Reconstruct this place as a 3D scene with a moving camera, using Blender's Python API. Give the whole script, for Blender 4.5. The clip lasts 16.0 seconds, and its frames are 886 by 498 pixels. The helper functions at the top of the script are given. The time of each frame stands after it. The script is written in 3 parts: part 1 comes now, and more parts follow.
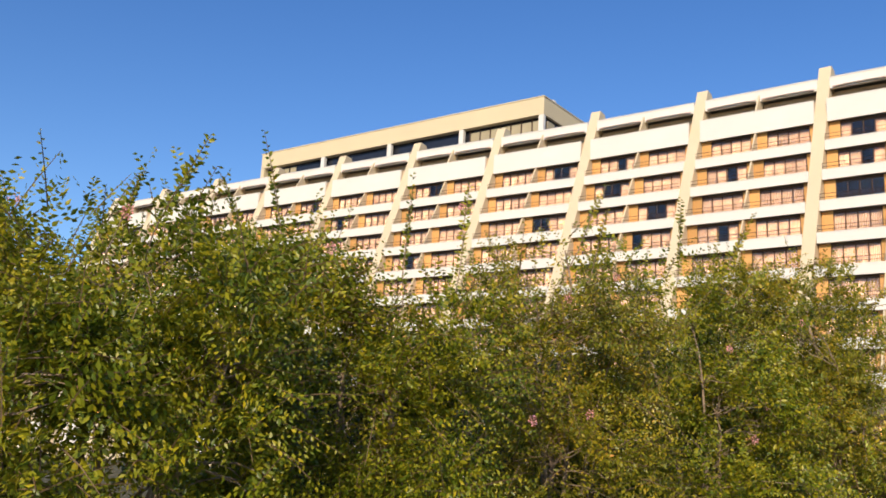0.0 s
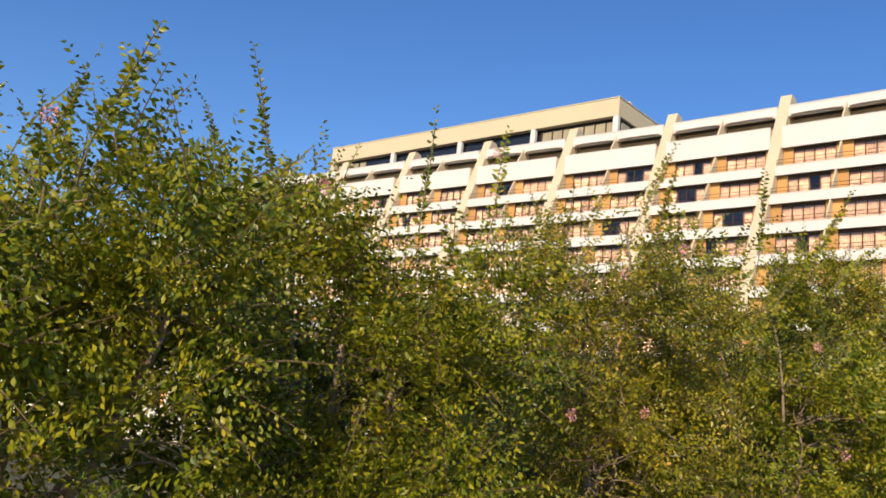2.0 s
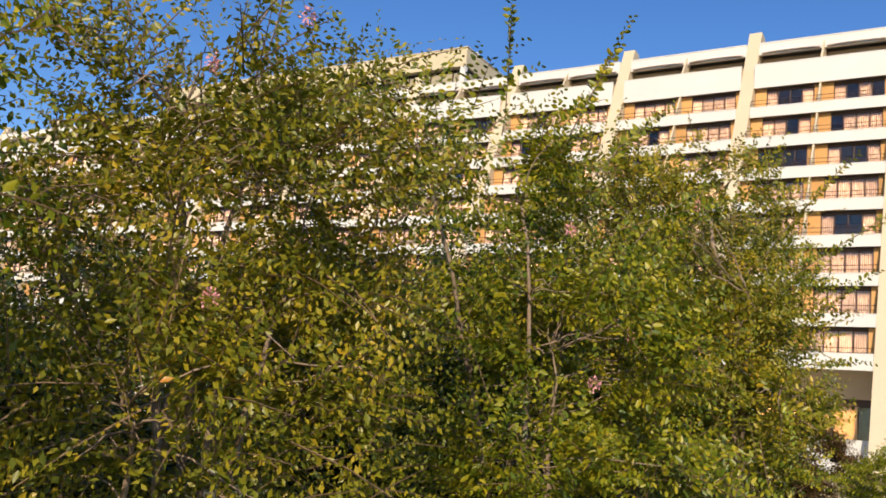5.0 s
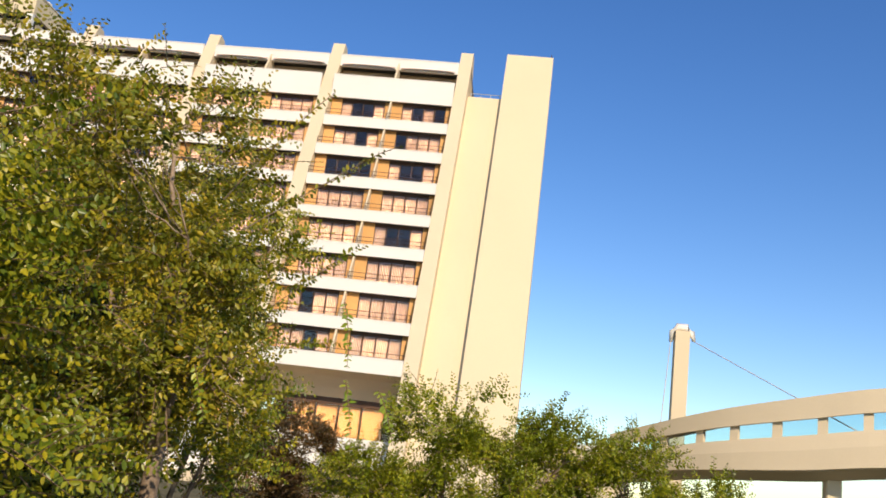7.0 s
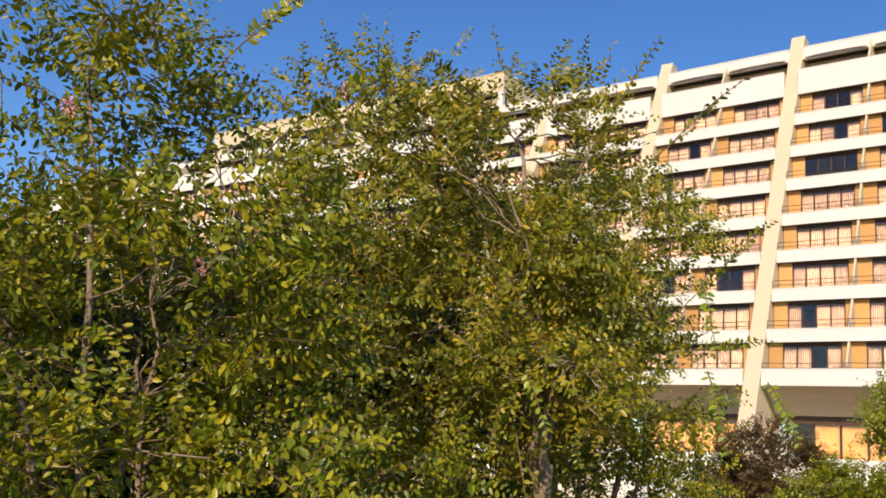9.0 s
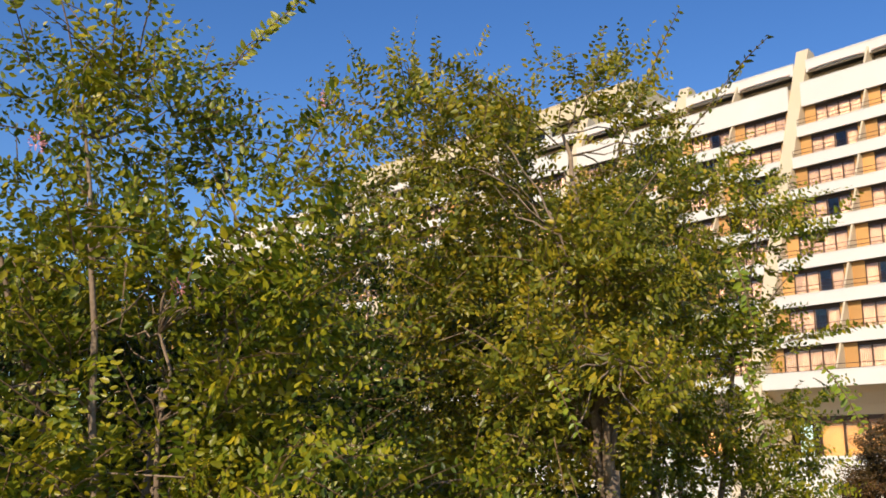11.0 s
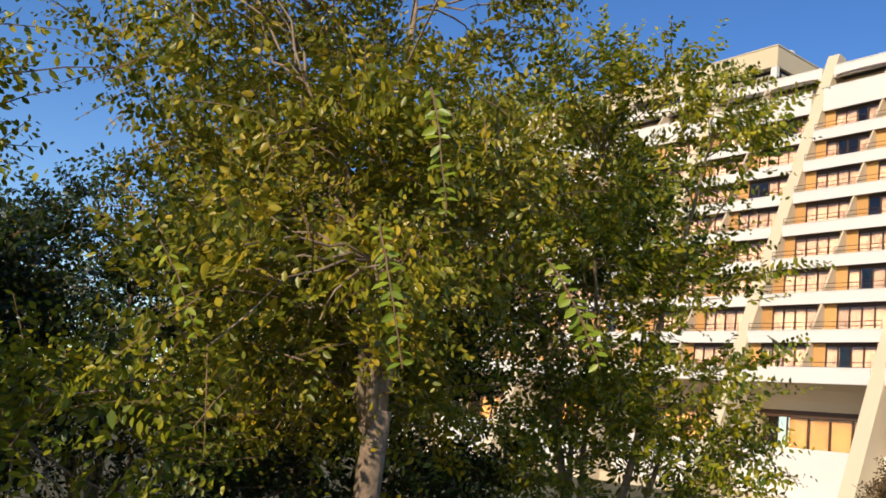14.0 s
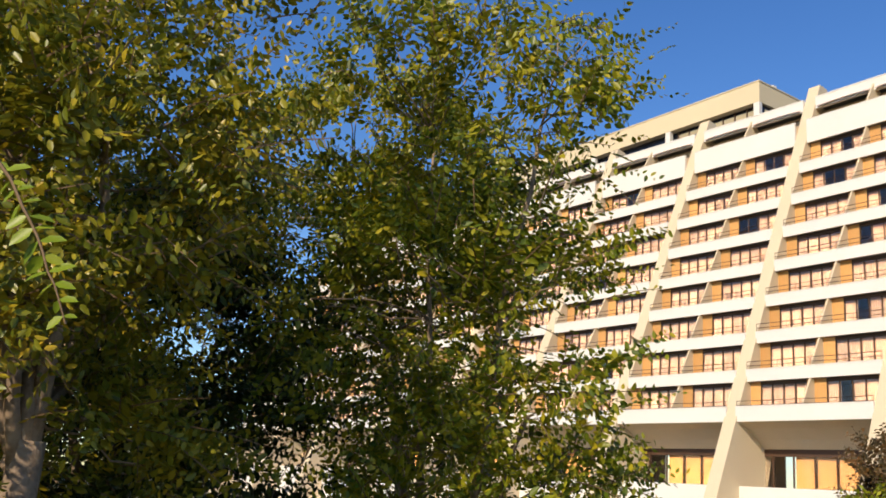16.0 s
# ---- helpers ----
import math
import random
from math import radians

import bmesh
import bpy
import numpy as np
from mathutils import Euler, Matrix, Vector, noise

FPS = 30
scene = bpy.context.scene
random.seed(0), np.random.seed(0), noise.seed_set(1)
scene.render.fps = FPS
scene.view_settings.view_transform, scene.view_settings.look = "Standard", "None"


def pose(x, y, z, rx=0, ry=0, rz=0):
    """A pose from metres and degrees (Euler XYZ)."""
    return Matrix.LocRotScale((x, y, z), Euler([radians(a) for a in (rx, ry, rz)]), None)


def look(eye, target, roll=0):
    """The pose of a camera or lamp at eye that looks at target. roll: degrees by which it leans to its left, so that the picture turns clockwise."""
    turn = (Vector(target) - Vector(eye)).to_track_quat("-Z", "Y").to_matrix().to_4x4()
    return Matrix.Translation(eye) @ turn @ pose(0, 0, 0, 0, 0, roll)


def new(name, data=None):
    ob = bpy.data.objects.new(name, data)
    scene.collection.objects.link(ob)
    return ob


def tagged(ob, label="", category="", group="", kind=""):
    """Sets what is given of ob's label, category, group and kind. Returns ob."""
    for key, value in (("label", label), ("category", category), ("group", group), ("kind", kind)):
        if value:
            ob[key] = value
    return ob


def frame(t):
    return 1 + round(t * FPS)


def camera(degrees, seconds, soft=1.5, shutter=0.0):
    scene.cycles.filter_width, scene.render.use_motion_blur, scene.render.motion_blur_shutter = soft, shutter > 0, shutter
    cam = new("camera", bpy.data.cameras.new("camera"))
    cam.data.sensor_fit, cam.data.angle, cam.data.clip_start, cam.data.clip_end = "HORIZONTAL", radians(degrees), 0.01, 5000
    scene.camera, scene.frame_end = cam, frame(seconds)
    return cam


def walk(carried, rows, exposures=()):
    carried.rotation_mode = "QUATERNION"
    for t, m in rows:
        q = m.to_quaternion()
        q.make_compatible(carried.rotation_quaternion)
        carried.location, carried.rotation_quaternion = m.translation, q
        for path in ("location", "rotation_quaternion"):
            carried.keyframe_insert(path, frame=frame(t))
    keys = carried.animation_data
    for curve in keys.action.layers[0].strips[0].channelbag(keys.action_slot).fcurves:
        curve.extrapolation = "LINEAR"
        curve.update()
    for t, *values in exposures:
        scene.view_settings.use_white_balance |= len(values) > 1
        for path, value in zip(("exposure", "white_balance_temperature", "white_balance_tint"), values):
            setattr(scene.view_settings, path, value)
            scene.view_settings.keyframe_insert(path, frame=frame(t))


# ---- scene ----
# lens and walk
cam = camera(50.83, 16.0, soft=1.7)
PATH = [
    (0.0, pose(7.19, -72.28, 1.61, 102.88, -3.15, 36.14)),
    (0.5, pose(7.05, -72.00, 1.61, 104.00, -3.15, 39.51)),
    (1.0, pose(6.92, -71.71, 1.61, 105.58, -3.74, 44.59)),
    (1.5, pose(6.76, -71.36, 1.60, 104.04, -5.64, 43.53)),
    (2.0, pose(6.58, -70.93, 1.60, 102.74, -6.32, 39.80)),
    (2.5, pose(6.45, -70.42, 1.61, 102.90, -6.09, 36.26)),
    (3.0, pose(6.36, -69.85, 1.61, 103.35, -5.36, 34.56)),
    (5.5, pose(5.95, -66.72, 1.66, 99.87, -6.33, 27.80)),
    (6.0, pose(6.06, -66.20, 1.65, 100.32, -6.62, 17.01)),
    (6.5, pose(6.28, -65.71, 1.64, 102.15, -8.79, 5.72)),
    (7.0, pose(6.53, -65.25, 1.64, 104.13, -6.86, 4.26)),
    (7.5, pose(6.73, -64.88, 1.64, 103.74, -4.72, 13.35)),
    (8.0, pose(6.89, -64.52, 1.64, 103.64, -3.56, 23.50)),
    (8.5, pose(7.05, -64.18, 1.64, 103.51, -3.60, 31.16)),
    (9.0, pose(7.19, -63.90, 1.63, 103.11, -4.22, 35.88)),
    (11.5, pose(7.76, -62.96, 1.58, 104.11, -1.24, 46.98)),
    (12.0, pose(7.83, -62.59, 1.60, 103.50, -2.56, 46.71)),
    (12.5, pose(7.87, -62.11, 1.60, 103.50, -2.40, 47.38)),
    (13.0, pose(7.88, -61.53, 1.62, 103.19, -2.91, 49.14)),
    (13.5, pose(7.88, -60.94, 1.61, 101.74, -5.57, 51.88)),
    (14.0, pose(7.85, -60.38, 1.61, 101.34, -7.27, 53.44)),
    (14.5, pose(7.78, -59.84, 1.62, 100.63, -6.64, 54.09)),
    (15.0, pose(7.72, -59.33, 1.62, 102.42, -3.17, 55.64)),
    (15.5, pose(7.68, -58.91, 1.61, 102.90, -4.34, 55.11)),
    (16.0, pose(7.62, -58.52, 1.61, 104.86, -4.29, 54.44)),
]
walk(cam, PATH)
scene.view_settings.exposure = 0.08

# ---------- world and sun ----------
SUN_ELEV, SUN_AZ = 30.0, 159.0   # height, and compass turn from +Y (clockwise)
world = bpy.data.worlds.new("world")
scene.world = world
world.use_nodes = True
wn = world.node_tree
for nd in list(wn.nodes):
    wn.nodes.remove(nd)
sky = wn.nodes.new("ShaderNodeTexSky")
sky.sky_type = "NISHITA"
sky.sun_disc = False
sky.sun_elevation = radians(SUN_ELEV)
sky.sun_rotation = radians(SUN_AZ)
sky.air_density, sky.dust_density, sky.ozone_density = 1.0, 0.2, 2.0
bg = wn.nodes.new("ShaderNodeBackground")
bg.inputs["Strength"].default_value = 0.15
wout = wn.nodes.new("ShaderNodeOutputWorld")
deep = wn.nodes.new("ShaderNodeHueSaturation")
deep.inputs["Saturation"].default_value = 1.3
deep.inputs["Hue"].default_value = 0.512
wn.links.new(sky.outputs[0], deep.inputs["Color"])
wn.links.new(deep.outputs[0], bg.inputs[0])
wn.links.new(bg.outputs[0], wout.inputs[0])
sun = new("sun", bpy.data.lights.new("sun", "SUN"))
sun.data.energy = 4.7
sun.data.angle = radians(0.5)
sun.data.color = (1.0, 0.83, 0.62)
sd = Vector((math.sin(radians(SUN_AZ)) * math.cos(radians(SUN_ELEV)), math.cos(radians(SUN_AZ)) * math.cos(radians(SUN_ELEV)), math.sin(radians(SUN_ELEV))))
sun.matrix_world = look(sd * 100, (0, 0, 0))


# ---------- materials ----------
def material(name, base, rough=0.8, spread=0.12, scale=0.6, fine=18.0, bump=0.15, metal=0.0, tint=None, spec=0.3):
    """Two scales of noise over a base colour, with fine relief."""
    m = bpy.data.materials.new(name)
    m.use_nodes = True
    nt = m.node_tree
    b = nt.nodes["Principled BSDF"]
    b.inputs["Roughness"].default_value = rough
    b.inputs["Metallic"].default_value = metal
    b.inputs["Specular IOR Level"].default_value = spec
    co = nt.nodes.new("ShaderNodeTexCoord")
    n1 = nt.nodes.new("ShaderNodeTexNoise")
    n1.inputs["Scale"].default_value, n1.inputs["Detail"].default_value = scale, 6
    n2 = nt.nodes.new("ShaderNodeTexNoise")
    n2.inputs["Scale"].default_value, n2.inputs["Detail"].default_value = fine, 4
    nt.links.new(co.outputs["Object"], n1.inputs["Vector"])
    nt.links.new(co.outputs["Object"], n2.inputs["Vector"])
    ramp = nt.nodes.new("ShaderNodeValToRGB")
    lo = [c * (1 - spread) for c in base]
    hi = [min(1, c * (1 + spread)) for c in (tint or base)]
    ramp.color_ramp.elements[0].position, ramp.color_ramp.elements[0].color = 0.3, (*lo, 1)
    ramp.color_ramp.elements[1].position, ramp.color_ramp.elements[1].color = 0.7, (*hi, 1)
    add = nt.nodes.new("ShaderNodeMath")
    add.operation = "MULTIPLY_ADD"
    add.inputs[1].default_value = 0.35
    nt.links.new(n2.outputs["Fac"], add.inputs[0])
    sc = nt.nodes.new("ShaderNodeMath")
    sc.operation = "MULTIPLY"
    sc.inputs[1].default_value = 0.65
    nt.links.new(n1.outputs["Fac"], sc.inputs[0])
    nt.links.new(sc.outputs[0], add.inputs[2])
    nt.links.new(add.outputs[0], ramp.inputs[0])
    nt.links.new(ramp.outputs[0], b.inputs["Base Color"])
    if bump:
        bp = nt.nodes.new("ShaderNodeBump")
        bp.inputs["Strength"].default_value, bp.inputs["Distance"].default_value = bump, 0.02
        nt.links.new(n2.outputs["Fac"], bp.inputs["Height"])
        nt.links.new(bp.outputs[0], b.inputs["Normal"])
    return m


def varied(m, amount=0.25):
    """Let each object differ a little in brightness."""
    nt = m.node_tree
    b = nt.nodes["Principled BSDF"]
    src = b.inputs["Base Color"].links[0].from_socket
    info = nt.nodes.new("ShaderNodeObjectInfo")
    mp = nt.nodes.new("ShaderNodeMapRange")
    mp.inputs["To Min"].default_value, mp.inputs["To Max"].default_value = 1 - amount, 1 + amount
    nt.links.new(info.outputs["Random"], mp.inputs["Value"])
    hsv = nt.nodes.new("ShaderNodeHueSaturation")
    nt.links.new(src, hsv.inputs["Color"])
    nt.links.new(mp.outputs[0], hsv.inputs["Value"])
    nt.links.new(hsv.outputs[0], b.inputs["Base Color"])
    return m


def leaf_material(name, stops, seethrough=0.28):
    """Leaves: each one takes its own colour; light comes through them."""
    m = bpy.data.materials.new(name)
    m.use_nodes = True
    nt = m.node_tree
    b = nt.nodes["Principled BSDF"]
    out = nt.nodes["Material Output"]
    geo = nt.nodes.new("ShaderNodeNewGeometry")
    ramp = nt.nodes.new("ShaderNodeValToRGB")
    el = ramp.color_ramp.elements
    while len(el) < len(stops):
        el.new(0.5)
    for e, (p, c) in zip(el, stops):
        e.position, e.color = p, (*c, 1)
    co = nt.nodes.new("ShaderNodeTexCoord")
    nz = nt.nodes.new("ShaderNodeTexNoise")
    nz.inputs["Scale"].default_value, nz.inputs["Detail"].default_value = 1.3, 3
    nt.links.new(co.outputs["Object"], nz.inputs["Vector"])
    mix = nt.nodes.new("ShaderNodeMath")
    mix.operation = "MULTIPLY_ADD"
    mix.inputs[1].default_value = 0.62
    mp = nt.nodes.new("ShaderNodeMapRange")
    mp.inputs["From Min"].default_value, mp.inputs["From Max"].default_value = 0.3, 0.7
    mp.inputs["To Min"].default_value, mp.inputs["To Max"].default_value = 0.0, 0.38
    nt.links.new(nz.outputs["Fac"], mp.inputs["Value"])
    nt.links.new(geo.outputs["Random Per Island"], mix.inputs[0])
    nt.links.new(mp.outputs[0], mix.inputs[2])
    nt.links.new(mix.outputs[0], ramp.inputs[0])
    nt.links.new(ramp.outputs[0], b.inputs["Base Color"])
    b.inputs["Roughness"].default_value = 0.38
    b.inputs["Specular IOR Level"].default_value = 0.4
    tr = nt.nodes.new("ShaderNodeBsdfTranslucent")
    nt.links.new(ramp.outputs[0], tr.inputs["Color"])
    ms = nt.nodes.new("ShaderNodeMixShader")
    ms.inputs[0].default_value = seethrough
    nt.links.new(b.outputs[0], ms.inputs[1])
    nt.links.new(tr.outputs[0], ms.inputs[2])
    nt.links.new(ms.outputs[0], out.inputs["Surface"])
    return m


M_WHITE = material("white_paint", (0.72, 0.69, 0.63), 0.7, 0.05, 0.25, 9, 0.08)
M_CREAM = material("cream_render", (0.64, 0.53, 0.36), 0.85, 0.06, 0.18, 14, 0.12)
M_CREAM2 = material("cream_render_wall", (0.66, 0.55, 0.36), 0.85, 0.05, 0.12, 14, 0.12)
M_SOFFIT = material("cream_soffit", (0.62, 0.52, 0.38), 0.85, 0.06, 0.3, 10, 0.08)
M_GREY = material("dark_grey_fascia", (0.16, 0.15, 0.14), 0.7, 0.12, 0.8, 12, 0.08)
M_ORANGE = varied(material("orange_panel", (0.60, 0.32, 0.11), 0.7, 0.12, 0.9, 12, 0.1), 0.18)
M_BRONZE = material("bronze_frame", (0.10, 0.055, 0.035), 0.5, 0.15, 2, 30, 0.05, 0.3)
M_RAIL = material("dark_rail", (0.09, 0.05, 0.035), 0.5, 0.15, 2, 30, 0.05, 0.3)
M_ROOM = material("room_interior", (0.20, 0.15, 0.12), 0.9, 0.2, 0.8, 6, 0.0)
M_CURTAIN = varied(material("drawn_curtain", (0.60, 0.43, 0.32), 0.9, 0.12, 2.2, 22, 0.2), 0.22)
M_BROWN = material("brown_stucco", (0.46, 0.34, 0.23), 0.85, 0.1, 0.5, 12, 0.1)
M_BARK = material("smooth_bark", (0.19, 0.135, 0.09), 0.8, 0.3, 5, 40, 0.3, tint=(0.30, 0.22, 0.15))
M_GRASS_SOIL = material("mulch_and_lawn", (0.07, 0.075, 0.03), 0.95, 0.45, 0.5, 12, 0.4, tint=(0.10, 0.085, 0.04))
M_PINK = material("pink_petals", (0.80, 0.36, 0.36), 0.7, 0.2, 8, 40, 0.1)
M_STEEL = material("galvanised_rail", (0.55, 0.56, 0.57), 0.4, 0.08, 1, 20, 0.02, 0.8)
M_CABLE = material("pale_cable", (0.55, 0.52, 0.46), 0.6, 0.05, 1, 20, 0.0)


def glass_material(name, base, rough):
    m = bpy.data.materials.new(name)
    m.use_nodes = True
    b = m.node_tree.nodes["Principled BSDF"]
    b.inputs["Base Color"].default_value = (*base, 1)
    b.inputs["Roughness"].default_value = rough
    b.inputs["Transmission Weight"].default_value = 1.0
    b.inputs["IOR"].default_value = 1.45
    return m


M_GLASS = glass_material("window_glass", (0.78, 0.74, 0.70), 0.02)
M_DARKGLASS = material("dark_tinted_glass", (0.02, 0.022, 0.03), 0.12, 0.1, 0.5, 4, 0.0, 0.0, spec=0.5)
M_TEAL = glass_material("blue_green_glass", (0.62, 0.82, 0.84), 0.03)


# ---------- mesh helpers ----------
def mesh_of(name, verts, faces, mat, smooth=False):
    me = bpy.data.meshes.new(name)
    me.from_pydata([tuple(p) for p in verts], [], faces)
    me.materials.append(mat)
    if smooth:
        for p in me.polygons:
            p.use_smooth = True
    me.update()
    return me


def box_data(x0, x1, y0, y1, z0, z1, e=0.0):
    """Corners and faces of a box; e chamfers its upright edges."""
    if e <= 0:
        v = [(x, y, z) for z in (z0, z1) for x, y in ((x0, y0), (x1, y0), (x1, y1), (x0, y1))]
        n = 4
    else:
        ring = [(x0 + e, y0), (x1 - e, y0), (x1, y0 + e), (x1, y1 - e), (x1 - e, y1), (x0 + e, y1), (x0, y1 - e), (x0, y0 + e)]
        v = [(x, y, z) for z in (z0, z1) for x, y in ring]
        n = 8
    f = [tuple(range(n - 1, -1, -1)), tuple(range(n, 2 * n))]
    f += [(i, (i + 1) % n, n + (i + 1) % n, n + i) for i in range(n)]
    return v, f


def joined(*pieces):
    v, f = [], []
    for pv, pf in pieces:
        o = len(v)
        v += list(pv)
        f += [tuple(i + o for i in q) for q in pf]
    return v, f


def prism_x(x0, x1, outline):
    """A solid between x0 and x1 whose outline is given in y and z."""
    n = len(outline)
    v = [(x, y, z) for x in (x0, x1) for y, z in outline]
    f = [tuple(range(n)), tuple(range(2 * n - 1, n - 1, -1))]
    f += [(i, n + i, n + (i + 1) % n, (i + 1) % n) for i in range(n)]
    return v, f


def part(name, data, mat, parent, label="", m=None, smooth=False):
    me = data if isinstance(data, bpy.types.Mesh) else mesh_of(name, data[0], data[1], mat, smooth)
    ob = new(name, me)
    ob.parent = parent
    if m is not None:
        ob.matrix_basis = m
    if label:
        ob["label"] = label
    return ob


def thing(name, label, category, m=None, group="", kind=""):
    ob = new(name)
    if m is not None:
        ob.matrix_basis = m
    return tagged(ob, label, category, group, kind)


def tube_data(points, radii, sides=6):
    """A bent tube through the points."""
    pts = [Vector(p) for p in points]
    v, f = [], []
    for i, p in enumerate(pts):
        d = (pts[min(i + 1, len(pts) - 1)] - pts[max(i - 1, 0)]).normalized()
        a = d.orthogonal().normalized()
        b = d.cross(a)
        for k in range(sides):
            w = 2 * math.pi * k / sides
            v.append(p + (a * math.cos(w) + b * math.sin(w)) * radii[i])
    for i in range(len(pts) - 1):
        for k in range(sides):
            f.append((i * sides + k, i * sides + (k + 1) % sides, (i + 1) * sides + (k + 1) % sides, (i + 1) * sides + k))
    f.append(tuple(range(sides - 1, -1, -1)))
    f.append(tuple(range((len(pts) - 1) * sides, len(pts) * sides)))
    return v, f


# ---------- ground ----------
def ground_sheet():
    n, half = 60, 1500.0
    ax = [math.copysign(abs(i / (n / 2)) ** 3, i) * half for i in range(-n // 2, n // 2 + 1)]
    v = [(x + 5, y - 60, -0.02 + 0.03 * noise.noise((x * 0.11, y * 0.11, 0))) for y in ax for x in ax]
    w = n + 1
    f = [(j * w + i, j * w + i + 1, (j + 1) * w + i + 1, (j + 1) * w + i) for j in range(n) for i in range(n)]
    ob = new("ground", mesh_of("ground", v, f, M_GRASS_SOIL, True))
    tagged(ob, "dark mulch and lawn ground under the trees", "ground", kind="structure")


ground_sheet()

# ---------- the hotel ----------
Z0 = 29.18            # height of the topmost balcony front's lower edge
LEAN = radians(21.7)  # the stepped front leans back
STOREY, BAY, PIER = 2.9, 10.314, 0.96
TURNS = (0.0, -0.63, 0.78, 1.74, 0.5, 0.0, -0.5, -0.5, -0.5, -0.5, -0.5)  # degrees the front turns at each pier
SL, CL = math.sin(LEAN), math.cos(LEAN)
RISE, STEP = STOREY * CL, STOREY * SL
ROOM_W = (BAY - PIER) / 2
BAYS, FLOORS = 10, 8
GLASS_Y = STEP + 0.46  # window line behind each balcony front

hotel = thing("hotel_building", "cream and white stepped hotel tower with balconies and raking piers", "building", pose(0, 0, Z0))


def pier_pose(p):
    """Frame at the right edge of pier p: x along the front, y inwards."""
    at, turn = Vector((0, 0, 0)), 0.0
    for i in range(p):
        turn += radians(TURNS[i])
        at = at - BAY * Vector((math.cos(turn), math.sin(turn), 0))
    return Matrix.Translation(at) @ Matrix.Rotation(turn + radians(TURNS[p]) / 2, 4, "Z")


def bay_pose(p):
    """Frame of the bay between piers p + 1 and p, from the former's right edge."""
    a, b = pier_pose(p + 1).translation, pier_pose(p).translation
    d = b - a
    return Matrix.Translation(a) @ Matrix.Rotation(math.atan2(d.y, d.x), 4, "Z")


# piers: raking fins from the ground to above the roof
def pier_mesh():
    lo, hi = -Z0 / CL - 0.3, 5.81
    out = [(lo * SL - 0.14, lo * CL), (hi * SL - 0.14, hi * CL), (hi * SL + 0.75, hi * CL - 0.1), (hi * SL + 2.3, hi * CL - 2.6), (hi * SL + 2.3 + 0.6, hi * CL - 3.0),
           (-8 * STEP + 4.2, -8 * RISE), (lo * SL + 5.2, lo * CL)]
    return mesh_of("pier", *prism_x(-PIER, 0, out), M_CREAM)


pier_me = pier_mesh()
for p in range(BAYS + 1):
    part("pier", pier_me, None, hotel, "cream raking concrete pier" if p == 0 else "", pier_pose(p))

INNER = BAY - PIER
# per-floor meshes, all in the bay's frame with the floor's front edge at the origin
def parapet_mesh(h, cap=0.05):
    return mesh_of("balcony_parapet", *joined(box_data(0.01, INNER - 0.01, 0, 0.16, -0.02, h), box_data(0.01, INNER - 0.01, -0.02, 0.18, h, h + cap)), M_WHITE)


par_me = parapet_mesh(0.74)
par8_me = parapet_mesh(0.92)
par0_me = parapet_mesh(1.84)
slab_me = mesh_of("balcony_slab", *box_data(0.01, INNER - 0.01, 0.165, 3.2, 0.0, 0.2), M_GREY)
fin_me = mesh_of("balcony_divider", *prism_x(-0.06, 0.06, [(0.17, 0.2), (0.17, 0.85), (STEP + 0.05, RISE - 0.02), (GLASS_Y, RISE - 0.02), (GLASS_Y, 0.2)]), M_CREAM)
PANEL_L, PANEL_R = 0.86, 0.46
GX0, GX1 = PANEL_L, ROOM_W - PANEL_R
panelL_me = mesh_of("wall_panel", *box_data(0.05, PANEL_L, GLASS_Y - 0.05, GLASS_Y + 0.15, 0.2, RISE - 0.005), M_ORANGE)
panelR_me = mesh_of("wall_panel", *box_data(GX1, ROOM_W - 0.05, GLASS_Y - 0.05, GLASS_Y + 0.15, 0.2, RISE - 0.005), M_ORANGE)


def window_frame_mesh():
    """One ring of frame round the glass, its head deeper than its sides."""
    o = [(GX0, 0.2), (GX1, 0.2), (GX1, RISE - 0.005), (GX0, RISE - 0.005)]
    i = [(GX0 + 0.05, 0.3), (GX1 - 0.05, 0.3), (GX1 - 0.05, RISE - 0.24), (GX0 + 0.05, RISE - 0.24)]
    y0, y1 = GLASS_Y - 0.04, GLASS_Y + 0.06
    v = [(x, y, z) for y in (y0, y1) for ring in (o, i) for x, z in ring]
    f = []
    for k in range(4):
        n = (k + 1) % 4
        f += [(k, n, 4 + n, 4 + k), (8 + n, 8 + k, 12 + k, 12 + n), (n, k, 8 + k, 8 + n), (4 + k, 4 + n, 12 + n, 12 + k)]
    return mesh_of("window", v, f, M_BRONZE)


NP = 4
frame_me = window_frame_mesh()
mullion_me = mesh_of("mullion", *box_data(-0.035, 0.035, GLASS_Y - 0.035, GLASS_Y + 0.055, 0.3, RISE - 0.24), M_BRONZE)
PW = (GX1 - GX0) / NP
pane_me = mesh_of("pane", *box_data(0.035, PW - 0.035, GLASS_Y, GLASS_Y + 0.012, 0.3, RISE - 0.24), M_GLASS)


